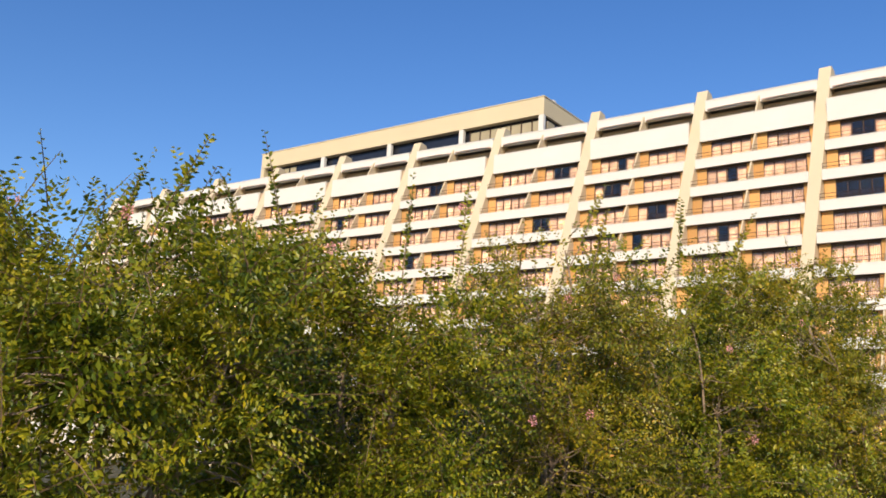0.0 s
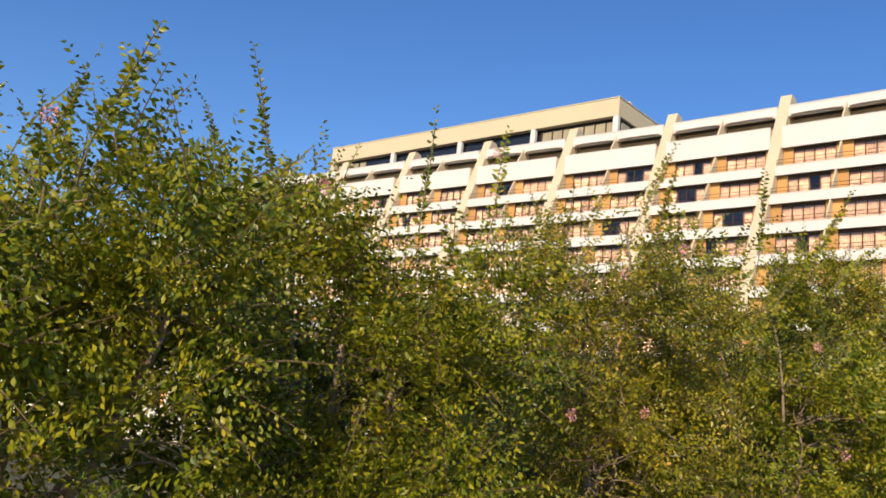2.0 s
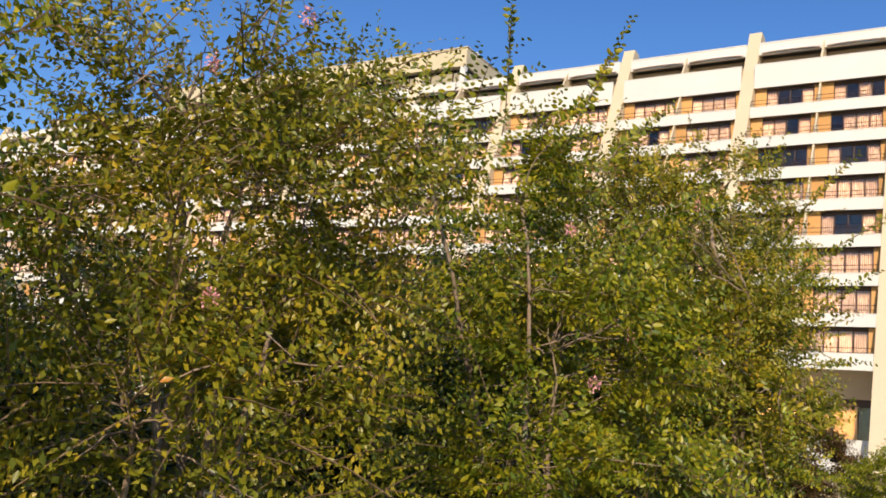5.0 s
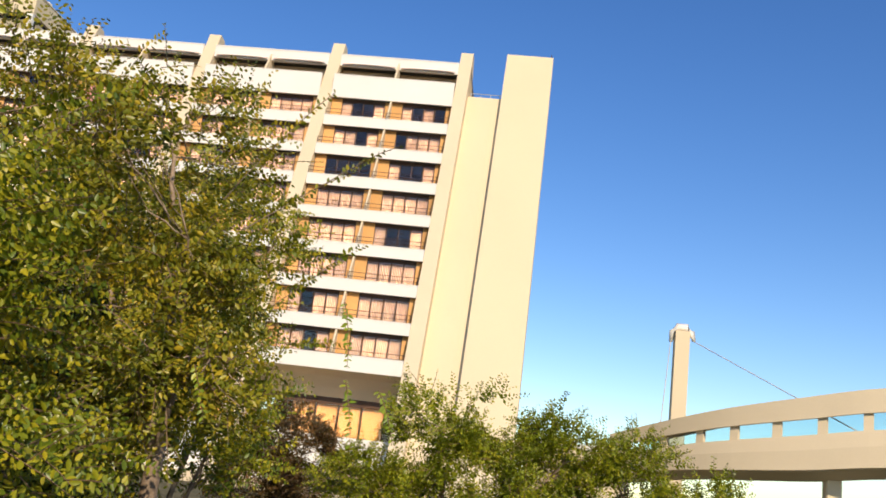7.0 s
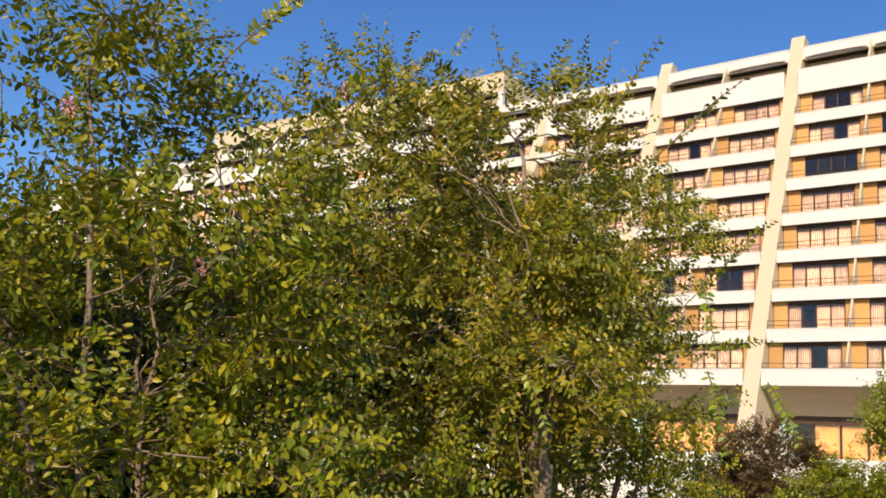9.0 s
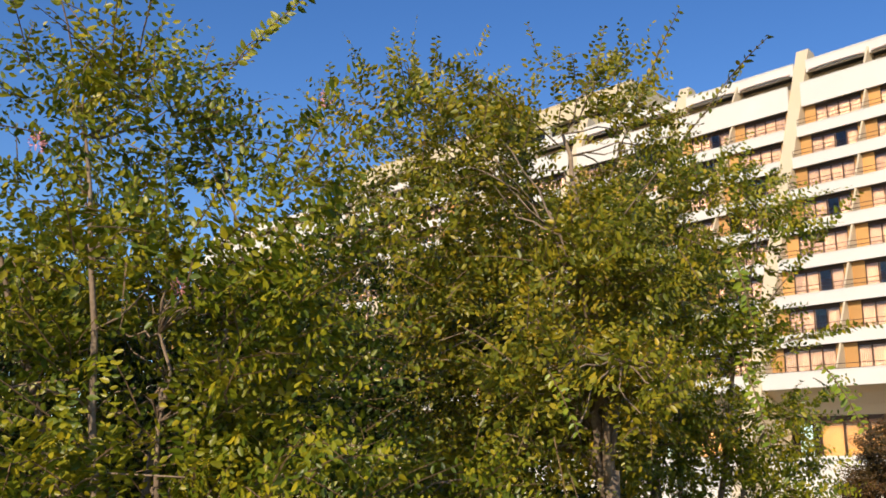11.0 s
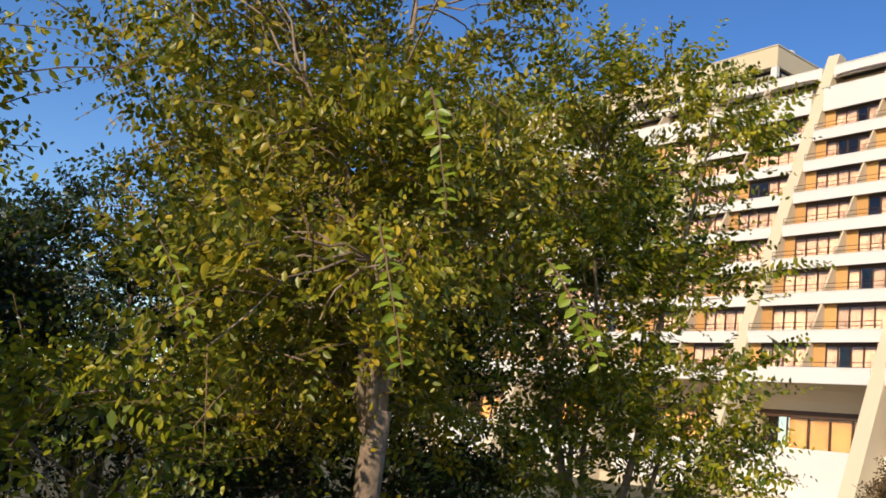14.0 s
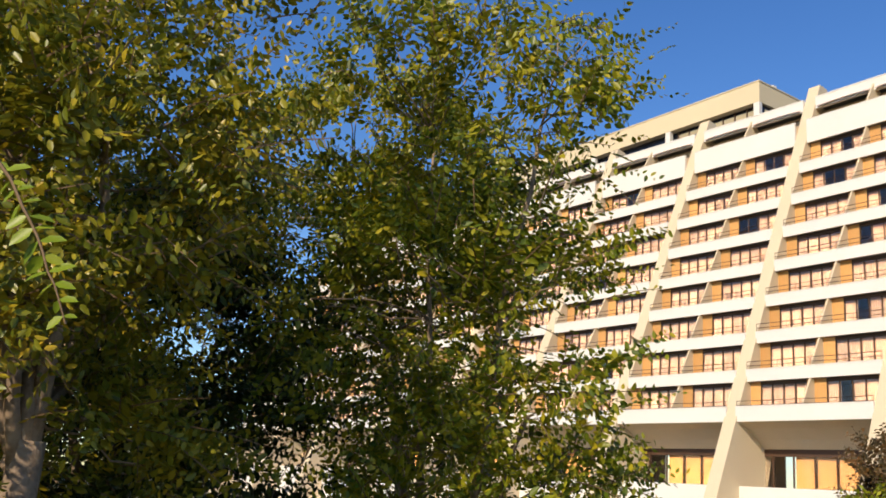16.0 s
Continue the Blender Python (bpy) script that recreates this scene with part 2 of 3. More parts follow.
def curtain_mesh(w, seed):
    rr = random.Random(seed)
    n = 40
    v, f = [], []
    for i in range(n + 1):
        x = w * i / n
        y = GLASS_Y + 0.16 + 0.035 * math.sin(i * 1.15 + rr.random() * 0.6)
        for q in (0.21, RISE - 0.2):
            v.append((x, y, q))
        for q in (0.21, RISE - 0.2):
            v.append((x, y + 0.01, q))
    for i in range(n):
        a, b = 4 * i, 4 * i + 4
        f += [(a, b, b + 1, a + 1), (b + 2, a + 2, a + 3, b + 3), (a + 1, b + 1, b + 3, a + 3)]
    return mesh_of("curtain", v, f, M_CURTAIN)


curtain_me = [curtain_mesh(PW, s) for s in range(4)]


def rail_mesh():
    n = 6
    bars = []
    for h, r in ((1.02, 0.022), (1.3, 0.022)):
        line = [(0.03 + (ROOM_W - 0.06) * i / n, 0.10 - 0.06 * math.sin(math.pi * i / n), h - 0.035 * math.sin(math.pi * i / n)) for i in range(n + 1)]
        bars.append(tube_data(line, [r] * (n + 1), 5))
    for x in (0.05, ROOM_W / 2, ROOM_W - 0.05):
        bars.append(tube_data([(x, 0.08, 0.7), (x, 0.08, 1.3)], [0.016] * 2, 5))
    return mesh_of("balcony_rail", *joined(*bars), M_RAIL)


rail_me = rail_mesh()
back_me = mesh_of("room_wall", *joined(box_data(0.0, INNER, 4.9, 5.0, 0.2, RISE), box_data(0.0, 0.05, GLASS_Y + 0.2, 4.9, 0.2, RISE), box_data(INNER - 0.05, INNER, GLASS_Y + 0.2, 4.9, 0.2, RISE)), M_ROOM)
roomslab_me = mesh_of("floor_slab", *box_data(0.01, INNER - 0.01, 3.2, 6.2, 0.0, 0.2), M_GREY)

# rooms with an open curtain: (bay, floor, room) to the panes left bare
BARE = {(0, 1, 0): (1, 2), (0, 1, 1): (1, 3), (0, 3, 0): (0, 1, 2, 3), (0, 2, 0): (2,), (0, 5, 1): (1, 2), (0, 3, 1): (1, 2), (0, 8, 0): (2,),
        (1, 6, 1): (1, 2), (1, 6, 0): (2,), (1, 4, 0): (2,), (1, 2, 0): (2,), (2, 2, 0): (1, 2), (2, 3, 1): (1, 2), (2, 1, 0): (2,), (2, 6, 1): (1,),
        (3, 1, 1): (1, 2), (3, 3, 1): (0, 1), (4, 1, 0): (2, 3), (5, 2, 0): (1,), (6, 1, 1): (2,)}
rng = random.Random(4)
for b in range(BAYS):
    bp = bay_pose(b)
    for n in range(0, FLOORS + 1):
        fp = bp @ Matrix.Translation((0, -n * STEP, -n * RISE))
        part("balcony_parapet", par0_me if n == 0 else par8_me if n == 8 else par_me, None, hotel, "white balcony front" if b == n == 0 else "", fp)
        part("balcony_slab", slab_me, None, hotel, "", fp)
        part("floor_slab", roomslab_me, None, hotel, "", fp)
        if n == 0:
            continue
        part("room_wall", back_me, None, hotel, "", fp)
        part("balcony_divider", fin_me, None, hotel, "", fp @ Matrix.Translation((ROOM_W, 0, 0)))
        for r in range(2):
            rp = fp @ Matrix.Translation((ROOM_W * r, 0, 0))
            part("wall_panel", panelL_me, None, hotel, "orange-brown wall panel" if b == r == 0 and n == 1 else "", rp)
            part("wall_panel", panelR_me, None, hotel, "", rp)
            part("balcony_rail", rail_me, None, hotel, "thin dark balcony rail" if b == r == 0 and n == 1 else "", rp)
            win = part("window", frame_me, None, hotel, "bronze-framed window with drawn curtains" if b == r == 0 and n == 1 else "", rp)
            bare = BARE.get((b, n, r), (rng.randrange(4),) if rng.random() < 0.12 else ())
            for i in range(NP):
                if i:
                    part("mullion", mullion_me, None, win, "", Matrix.Translation((GX0 + i * PW, 0, 0)))
                pp = Matrix.Translation((GX0 + i * PW, 0, 0))
                pane = part("pane", pane_me, None, win, "", pp)
                pane.visible_shadow = False
                if i not in bare:
                    part("curtain", curtain_me[(i + n + b) % 4], None, win, "", pp)

# roof storey: recessed brown wall, white fascia above it, awnings, rail
RF_Y, RF_Z = 3.4 * SL, 3.4 * CL
roofwall_me = mesh_of("roof_wall", *box_data(0.0, INNER, RF_Y + 0.9, RF_Y + 1.1, 0.2, RF_Z + 0.02), M_BROWN)
fascia_me = mesh_of("roof_fascia", *joined(box_data(0.01, INNER - 0.01, RF_Y, RF_Y + 0.25, RF_Z, RF_Z + 0.93), box_data(0.01, INNER - 0.01, RF_Y - 0.03, RF_Y + 0.28, RF_Z + 0.93, RF_Z + 1.0)), M_WHITE)
roofdeck_me = mesh_of("roof_deck", *box_data(0.0, BAY, RF_Y + 0.26, 28.0, RF_Z + 0.3, RF_Z + 0.6), M_GREY)
rooffin_me = mesh_of("roof_divider", *prism_x(-0.07, 0.07, [(0.2, 1.0), (0.2, 1.9), (RF_Y - 0.02, RF_Z + 0.55), (RF_Y + 0.9, RF_Z), (RF_Y + 0.9, 0.2)]), M_CREAM)


def awning_mesh():
    n = 10
    v, f = [], []
    for i in range(n + 1):
        x = 0.25 + (ROOM_W - 0.5) * i / n
        sag = 0.10 * (1 - (2 * i / n - 1) ** 4)
        for y, z in ((RF_Y - 0.04, RF_Z + 0.22), (RF_Y - 0.22, RF_Z + 0.05 + sag), (RF_Y - 0.20, RF_Z + 0.02 + sag), (RF_Y - 0.035, RF_Z + 0.18)):
            v.append((x, y, z))
    for i in range(n):
        for k in range(4):
            f.append((4 * i + k, 4 * i + (k + 1) % 4, 4 * i + 4 + (k + 1) % 4, 4 * i + 4 + k))
    f += [(0, 1, 2, 3), (4 * n + 3, 4 * n + 2, 4 * n + 1, 4 * n)]
    return mesh_of("awning", v, f, M_AWNING)


M_AWNING = material("dusty_pink_canvas", (0.62, 0.47, 0.40), 0.9, 0.1, 2, 30, 0.1)
awning_me = awning_mesh()
roofrail_me = mesh_of("roof_rail", *joined(tube_data([(0.1, RF_Y + 0.5, RF_Z + 1.22), (INNER - 0.1, RF_Y + 0.5, RF_Z + 1.22)], [0.03, 0.03], 6),
                                           *[tube_data([(x, RF_Y + 0.5, RF_Z + 0.6), (x, RF_Y + 0.5, RF_Z + 1.22)], [0.025, 0.025], 5) for x in (0.3, 2.5, 4.7, 6.9, 9.0)]), M_STEEL)
for b in range(BAYS):
    bp = bay_pose(b)
    part("roof_wall", roofwall_me, None, hotel, "brown recessed wall" if b == 0 else "", bp)
    part("roof_fascia", fascia_me, None, hotel, "white roof edge" if b == 0 else "", bp)
    part("roof_deck", roofdeck_me, None, hotel, "", bp)
    part("roof_rail", roofrail_me, None, hotel, "thin metal roof rail" if b == 0 else "", bp)
    part("roof_divider", rooffin_me, None, hotel, "", bp @ Matrix.Translation((ROOM_W, 0, 0)))
    for r in range(2):
        part("awning", awning_me, None, hotel, "dusty pink rolled awning" if b == r == 0 else "", bp @ Matrix.Translation((ROOM_W * r, 0, 0)))

# lower storey under the cantilever: sloping soffit, window line, white wall
LY, LZ = -8 * STEP, -8 * RISE
soffit_me = mesh_of("cantilever_soffit", *prism_x(0.01, INNER - 0.01, [(LY + 0.17, LZ), (LY + 0.17, LZ - 0.04), (LY + 1.2, LZ - 0.35), (LY + 2.2, LZ - 0.95), (LY + 2.8, LZ - 1.5), (LY + 3.2, LZ - 1.5), (LY + 3.2, LZ)]), M_SOFFIT)
lowwin_me = mesh_of("lobby_window", *joined(*[box_data(x - 0.04, x + 0.04, LY + 2.86, LY + 2.98, LZ - 4.4, LZ - 1.5) for x in (0.7, 2.2, 3.7, 5.2, 6.7, 8.2)],
                                            box_data(0.05, INNER - 0.05, LY + 2.86, LY + 2.98, LZ - 1.95, LZ - 1.5), box_data(0.05, INNER - 0.05, LY + 2.86, LY + 2.98, LZ - 4.5, LZ - 4.3)), M_BRONZE)
lowpane_me = mesh_of("pane", *box_data(0.05, INNER - 0.05, LY + 2.9, LY + 2.915, LZ - 4.3, LZ - 1.95), M_GLASS)
lowcurtain_me = mesh_of("curtain", *joined(*[box_data(x, x + 1.4, LY + 3.1 + 0.03 * (i % 2), LY + 3.14 + 0.03 * (i % 2), LZ - 4.3, LZ - 1.6) for i, x in enumerate((2.25, 3.75, 5.25, 6.75))]), M_ORANGE)
lowroom_me = mesh_of("lobby_room", *joined(box_data(0, INNER, LY + 6.5, LY + 6.6, LZ - 7, LZ - 1.5), box_data(0, INNER, LY + 3.0, LY + 6.5, LZ - 1.5, LZ - 1.4), box_data(0, INNER, LY + 3.0, LY + 6.5, LZ - 4.7, LZ - 4.5)), M_ROOM)
lowwall_me = mesh_of("terrace_wall", *joined(box_data(0.01, INNER - 0.01, LY + 0.2, LY + 0.5, LZ - 7.2, LZ - 4.0), box_data(0.01, INNER - 0.01, LY + 0.5, LY + 2.9, LZ - 4.9, LZ - 4.6)), M_WHITE)
basewall_me = mesh_of("base_wall", *joined(box_data(-PIER, INNER, LY - 1.0, LY - 0.6, -Z0 - 0.3, LZ - 7.0), box_data(-PIER, INNER, LY - 0.6, LY + 0.5, LZ - 7.3, LZ - 7.0)), M_CREAM)
for b in range(BAYS):
    bp = bay_pose(b)
    part("cantilever_soffit", soffit_me, None, hotel, "cream curved soffit" if b == 0 else "", bp)
    lw = part("lobby_window", lowwin_me, None, hotel, "dark-framed window with orange curtains" if b == 0 else "", bp)
    pn = part("pane", lowpane_me, None, lw)
    pn.visible_shadow = False
    part("curtain", lowcurtain_me, None, lw, "orange curtain")
    part("lobby_room", lowroom_me, None, hotel, "", bp)
    part("terrace_wall", lowwall_me, None, hotel, "white terrace wall" if b == 0 else "", bp)
    part("base_wall", basewall_me, None, hotel, "", bp)

# stair tower and the wall that joins it to the last pier, both raking like the piers
def raking(x0, x1, off, top, depth, cut=0.0):
    lo = -Z0 / CL - 0.3
    return prism_x(x0, x1, [(lo * SL + off, lo * CL), (top * SL + off, top * CL), (top * SL + off + depth, top * CL + cut), (lo * SL + off + depth + 6, lo * CL)])


part("stair_tower", raking(2.61, 6.26, 0.35, 6.36, 7.0), M_CREAM2, hotel, "plain cream stair tower")
part("link_wall", raking(-0.05, 2.63, 1.0, 1.7, 5.0), M_CREAM2, hotel, "plain cream wall beside the tower")
TY, TZ = 1.7 * SL + 1.3, 1.7 * CL
part("roof_rail", joined(tube_data([(0.1, TY, TZ + 0.4), (2.55, TY, TZ + 0.4)], [0.03] * 2), *[tube_data([(x, TY, TZ), (x, TY, TZ + 0.4)], [0.025] * 2, 5) for x in (0.2, 0.95, 1.7, 2.45)]), M_STEEL, hotel)
part("lightning_rod", tube_data([(6.1, 6.36 * SL + 0.6, 6.36 * CL), (6.1, 6.36 * SL + 0.6, 6.36 * CL + 0.35)], [0.05, 0.03]), M_BRONZE, hotel)

# penthouse on the roof, its front turned like the middle bays
PHM = Matrix.Translation((-40.1, 7.0, -1.95)) @ Matrix.Rotation(radians(0.4), 4, "Z")
PHL = 42.4
ph = part("penthouse", box_data(-PHL, 0, 0, 19, 10.45, 12.4, 0.05), M_CREAM2, hotel, "cream penthouse block with a deep fascia", PHM)
part("roof_cap", box_data(-PHL - 0.06, 0.06, -0.06, 19.06, 12.4, 12.5), M_CREAM2, ph)
part("end_wall", box_data(-PHL, -PHL + 0.6, 0.03, 19, 3.6, 10.45), M_CREAM2, ph)
part("back_wall", box_data(-PHL + 0.6, -0.6, 18.4, 19, 3.6, 10.45), M_CREAM2, ph)
part("glazing", box_data(-PHL + 0.6, -0.3, 0.75, 0.85, 3.6, 10.45), M_DARKGLASS, ph, "dark tinted penthouse glazing")
part("glazing", box_data(-0.4, -0.3, 0.86, 18.4, 3.6, 10.45), M_DARKGLASS, ph)
post_me = mesh_of("column", *box_data(-0.3, 0.3, 0.03, 0.45, 3.6, 10.45), M_WHITE)
for x in (-31.4, -20.8, -10.5, -0.32):
    part("column", post_me, None, ph, "", Matrix.Translation((x, 0, 0)))
part("column", box_data(-0.35, -0.02, 9.0, 9.6, 3.6, 10.45), M_WHITE, ph)
M_BLIND = varied(material("tan_blind", (0.42, 0.36, 0.24), 0.8, 0.1, 1, 12, 0.05), 0.12)
blind_me = mesh_of("blind", *box_data(0, 1.15, 0.66, 0.74, 8.9, 10.1), M_BLIND)
mull_me = mesh_of("mullion", *box_data(-0.05, 0.05, 0.62, 0.75, 3.6, 10.45), M_BRONZE)
for i in range(7):
    part("blind", blind_me, None, ph, "tan blind half drawn" if i == 0 else "", Matrix.Translation((-9.6 + i * 1.32, 0, 0)))
    part("mullion", mull_me, None, ph, "", Matrix.Translation((-9.7 + i * 1.32, 0, 0)))
tall_me = mesh_of("blind", *box_data(0, 1.0, 0.66, 0.74, 6.2, 10.1), M_BLIND)
for i in range(4):
    part("blind", tall_me, None, ph, "", Matrix.Translation((-PHL + 0.9 + i * 1.3, 0, 0)))
side_me = mesh_of("blind", *box_data(-0.29, -0.2, 0, 1.5, 8.9, 10.1), M_BLIND)
for i in range(4):
    part("blind", side_me, None, ph, "", Matrix.Translation((0, 1.2 + i * 2.0, 0)))
part("roof_vent", box_data(-0.9, -0.3, 2.5, 3.1, 12.5, 12.95, 0.05), M_WHITE, ph)


# ---------- trees ----------
M_TWIG = material("tan_twig", (0.20, 0.13, 0.07), 0.8, 0.2, 5, 40, 0.1)
def leaf_shape():
    """One folded leaf, its stalk at the origin, pointing along x; unit length."""
    v = np.array([(0, 0, 0), (0.32, 0.24, 0.05), (0.7, 0.2, 0.03), (1, 0, -0.08), (0.7, -0.2, 0.03), (0.32, -0.24, 0.05), (0.5, 0, -0.04)], float)
    f = np.array([(0, 6, 1), (1, 6, 2), (2, 6, 3), (3, 6, 4), (4, 6, 5), (5, 6, 0)], int)
    return v, f


LEAF_V, LEAF_F = leaf_shape()
# a plainer leaf for trees that stay further off
FAR_V = np.array([(0, 0, 0.0), (0.45, 0.25, 0.06), (1, 0, -0.05), (0.45, -0.25, 0.06)], float)
FAR_F = np.array([(0, 2, 1), (0, 3, 2)], int)


def unit(a):
    return a / np.maximum(np.linalg.norm(a, axis=-1, keepdims=True), 1e-9)


def leaves_mesh(name, pos, out, up, size, mat, LV=None, LF=None):
    """A mesh of many leaves: where, which way, which side up, how long."""
    LV = LEAF_V if LV is None else LV
    LF = LEAF_F if LF is None else LF
    x = unit(out)
    y = unit(np.cross(up, x))
    z = np.cross(x, y)
    n = len(pos)
    v = pos[:, None] + size[:, None, None] * (LV[None, :, 0:1] * x[:, None] + LV[None, :, 1:2] * y[:, None] + LV[None, :, 2:3] * z[:, None])
    v = v.reshape(-1, 3)
    f = (LF[None] + (np.arange(n) * len(LV))[:, None, None]).reshape(-1, 3)
    me = bpy.data.meshes.new(name)
    me.vertices.add(len(v))
    me.vertices.foreach_set("co", v.ravel())
    me.loops.add(f.size)
    me.loops.foreach_set("vertex_index", f.ravel())
    me.polygons.add(len(f))
    me.polygons.foreach_set("loop_start", np.arange(0, f.size, 3))
    me.polygons.foreach_set("loop_total", np.full(len(f), 3))
    me.polygons.foreach_set("use_smooth", np.ones(len(f), bool))
    me.materials.append(mat)
    me.update(calc_edges=True)
    return me


def curve_points(a, b, lift, wob, rg, n=6):
    a, b = np.array(a, float), np.array(b, float)
    t = np.linspace(0, 1, n)[:, None]
    mid = (a + b) / 2 + np.array((0, 0, lift)) + rg.normal(0, wob, 3)
    p = (1 - t) ** 2 * a + 2 * t * (1 - t) * mid + t ** 2 * b
    p[1:-1] += rg.normal(0, wob * 0.18, (n - 2, 3))
    return p


def tree(name, label, category, base, lobes, mat, seed, twigs=2600, per=22, leaf=0.055, trunk_h=0.5, stems=5, stem_r=0.05, shoots=(), blooms=(), shell=0.6, hang=0.0, group="", twig_len=0.42, near=False, fork=0.0):
    """A many-stemmed small tree. lobes: centre, radii and fullness of the crown's masses, relative to the base; shoots and blooms in the world."""
    rg = np.random.default_rng(seed)
    root = thing(name, label, category, pose(*base), group)
    # the twigs reach past the masses they grow from
    full = np.array([lobe[2] if len(lobe) > 2 else 1.0 for lobe in lobes])
    lobes = [(lobe[0], tuple(max(0.45, q - cut) for q, cut in zip(lobe[1], (0.34, 0.34, 0.42)))) for lobe in lobes]
    shoots = [(np.array(a) - np.array(base), np.array(b) - np.array(base)) for a, b in shoots]
    blooms = [np.array(c) - np.array(base) for c in blooms]
    vol = np.array([r[0] * r[1] * r[2] for _, r in lobes]) ** 0.75 * full
    share = (vol / vol.sum() * twigs).astype(int)
    pts, dirs = [], []
    for (c, r), k in zip(lobes, share):
        d = unit(rg.normal(size=(k, 3)))
        rad = (1 - shell * (1 - rg.random(k) ** 0.5) ** 1.0) * np.where(rg.random(k) < 0.12, 1.13, 1.0)
        p = np.array(c) + d * np.array(r) * rad[:, None]
        # uneven outline: push in and out by noise, and leave gaps
        nz = np.array([noise.noise((q[0] * 1.7 + seed, q[1] * 1.7, q[2] * 1.7)) for q in p])
        p += d * (nz * 0.38)[:, None]
        keep = np.array([noise.noise((q[0] * 1.6, q[1] * 1.6 + seed, q[2] * 2.1)) for q in p]) > 0.0
        pts.append(p[keep])
        dirs.append(unit(d[keep] * np.array([0.8, 0.8, 0.5]) + np.array([0, 0, 0.35 - hang]) + rg.normal(0, 0.45, (keep.sum(), 3))))
    pts, dirs = np.concatenate(pts), np.concatenate(dirs)
    ok = pts[:, 2] > 0.25
    pts, dirs = pts[ok], dirs[ok]
    # wood: stems fan out from the foot, limbs reach into the crown, twigs carry leaves
    nodes, wood = [], []
    if fork:
        part("trunk", tube_data(curve_points((0, 0, -0.1), (0.02, 0.02, fork), 0.0, 0.03, rg, 6), np.linspace(stem_r * 2.1, stem_r * 1.6, 6), 9), M_BARK, root, "smooth brown trunk", smooth=True)
    for i in range(stems):
        c, r = lobes[i % len(lobes)]
        tip = np.array(c) + rg.normal(0, 0.28, 3) * np.array(r)
        foot = np.array([math.cos(i * 2.4), math.sin(i * 2.4), 0]) * stem_r * 1.6
        line = curve_points(foot * (0.4 if fork else 1) + np.array([0, 0, fork - 0.1]), tip, trunk_h, 0.12, rg, 9)
        rr = np.linspace(stem_r, stem_r * 0.28, 9) * (0.8 + 0.4 * rg.random())
        stem = tube_data(line, rr, 7)
        part("limb" if fork else "trunk", stem, M_BARK, root, "", smooth=True)
        nodes += [(q, s) for q, s in zip(line[3:], rr[3:])]
    base_nodes = np.array([q for q, _ in nodes])
    pick = rg.choice(len(pts), min(len(pts), 70 + 9 * stems), replace=False)
    for j in pick:
        q = pts[j]
        d2 = ((base_nodes - q) ** 2).sum(1) + 0.6 * np.maximum(0, base_nodes[:, 2] - q[2] + 0.1)
        a = base_nodes[d2.argmin()]
        line = curve_points(a, q, 0.08, 0.10, rg, 6)
        r0 = stem_r * 0.2
        wood.append(tube_data(line, np.linspace(r0, 0.004, 6), 5))
    part("branch", joined(*wood), M_BARK, root, "", smooth=True)["kind"] = "stuff"
    # shoots: long wands that stick out, given by foot and tip
    for a, b in shoots:
        line = curve_points(a, b, 0.06, 0.03, rg, 7)
        part("shoot", tube_data(line, np.linspace(0.006, 0.003, 7), 4), M_BARK, root)
        seg = np.linspace(0, 1, 30)
        ext = np.stack([np.interp(seg, np.linspace(0, 1, 7), line[:, k]) for k in range(3)], 1)
        pts = np.concatenate([pts, ext[8:-1:4]])
        dirs = np.concatenate([dirs, np.repeat(unit(np.array(b) - np.array(a))[None], len(ext[8:-1:4]), 0)])
    # twigs as thin strips of wood, leaves in pairs along them
    n = len(pts)
    ln = twig_len * (0.6 + 0.8 * rg.random(n))
    side0 = unit(np.cross(dirs, unit(rg.normal(size=(n, 3)))))
    t = np.linspace(0.05, 1, per)[None, :, None]
    droop = np.array([0, 0, -1.0]) * (0.22 + hang)
    P = pts[:, None] + dirs[:, None] * (ln[:, None, None] * t) + droop * (ln[:, None, None] * t ** 2) * 0.6
    sgn = np.where(np.arange(per) % 2 == 0, 1.0, -1.0)[None, :, None]
    axis = unit(dirs[:, None] + droop * t)
    O = unit(side0[:, None] * sgn * 1.0 + axis * 0.45 + rg.normal(0, 0.22, (n, per, 3)) + np.array([0, 0, -0.12]))
    U = unit(np.cross(O, axis) * sgn + rg.normal(0, 0.35, (n, per, 3)))
    Ssz = leaf * (0.65 + 0.6 * rg.random((n, per))) * (1.05 - 0.45 * t[..., 0])
    ok = rg.random((n, per)) < 0.93
    part("crown", leaves_mesh("crown", P[ok], O[ok], U[ok], Ssz[ok], mat, *((LEAF_V, LEAF_F) if near else (FAR_V, FAR_F))), None, root)["kind"] = "stuff"
    tw = []
    for j in range(0, n, 3):
        tw.append(tube_data(P[j][[0, per // 2, per - 1]], (0.005, 0.004, 0.002), 3))
    part("twig", joined(*tw), M_TWIG, root)["kind"] = "stuff"
    for c in blooms:
        k = 70
        d = unit(rg.normal(size=(k, 3)))
        p = np.array(c) + d * np.array([0.032, 0.032, 0.042]) * rg.random((k, 1)) ** 0.4
        part("blossom", leaves_mesh("blossom", p, d, unit(rg.normal(size=(k, 3))), np.full(k, 0.017), M_PINK), None, root, "pink flower cluster")
    return root


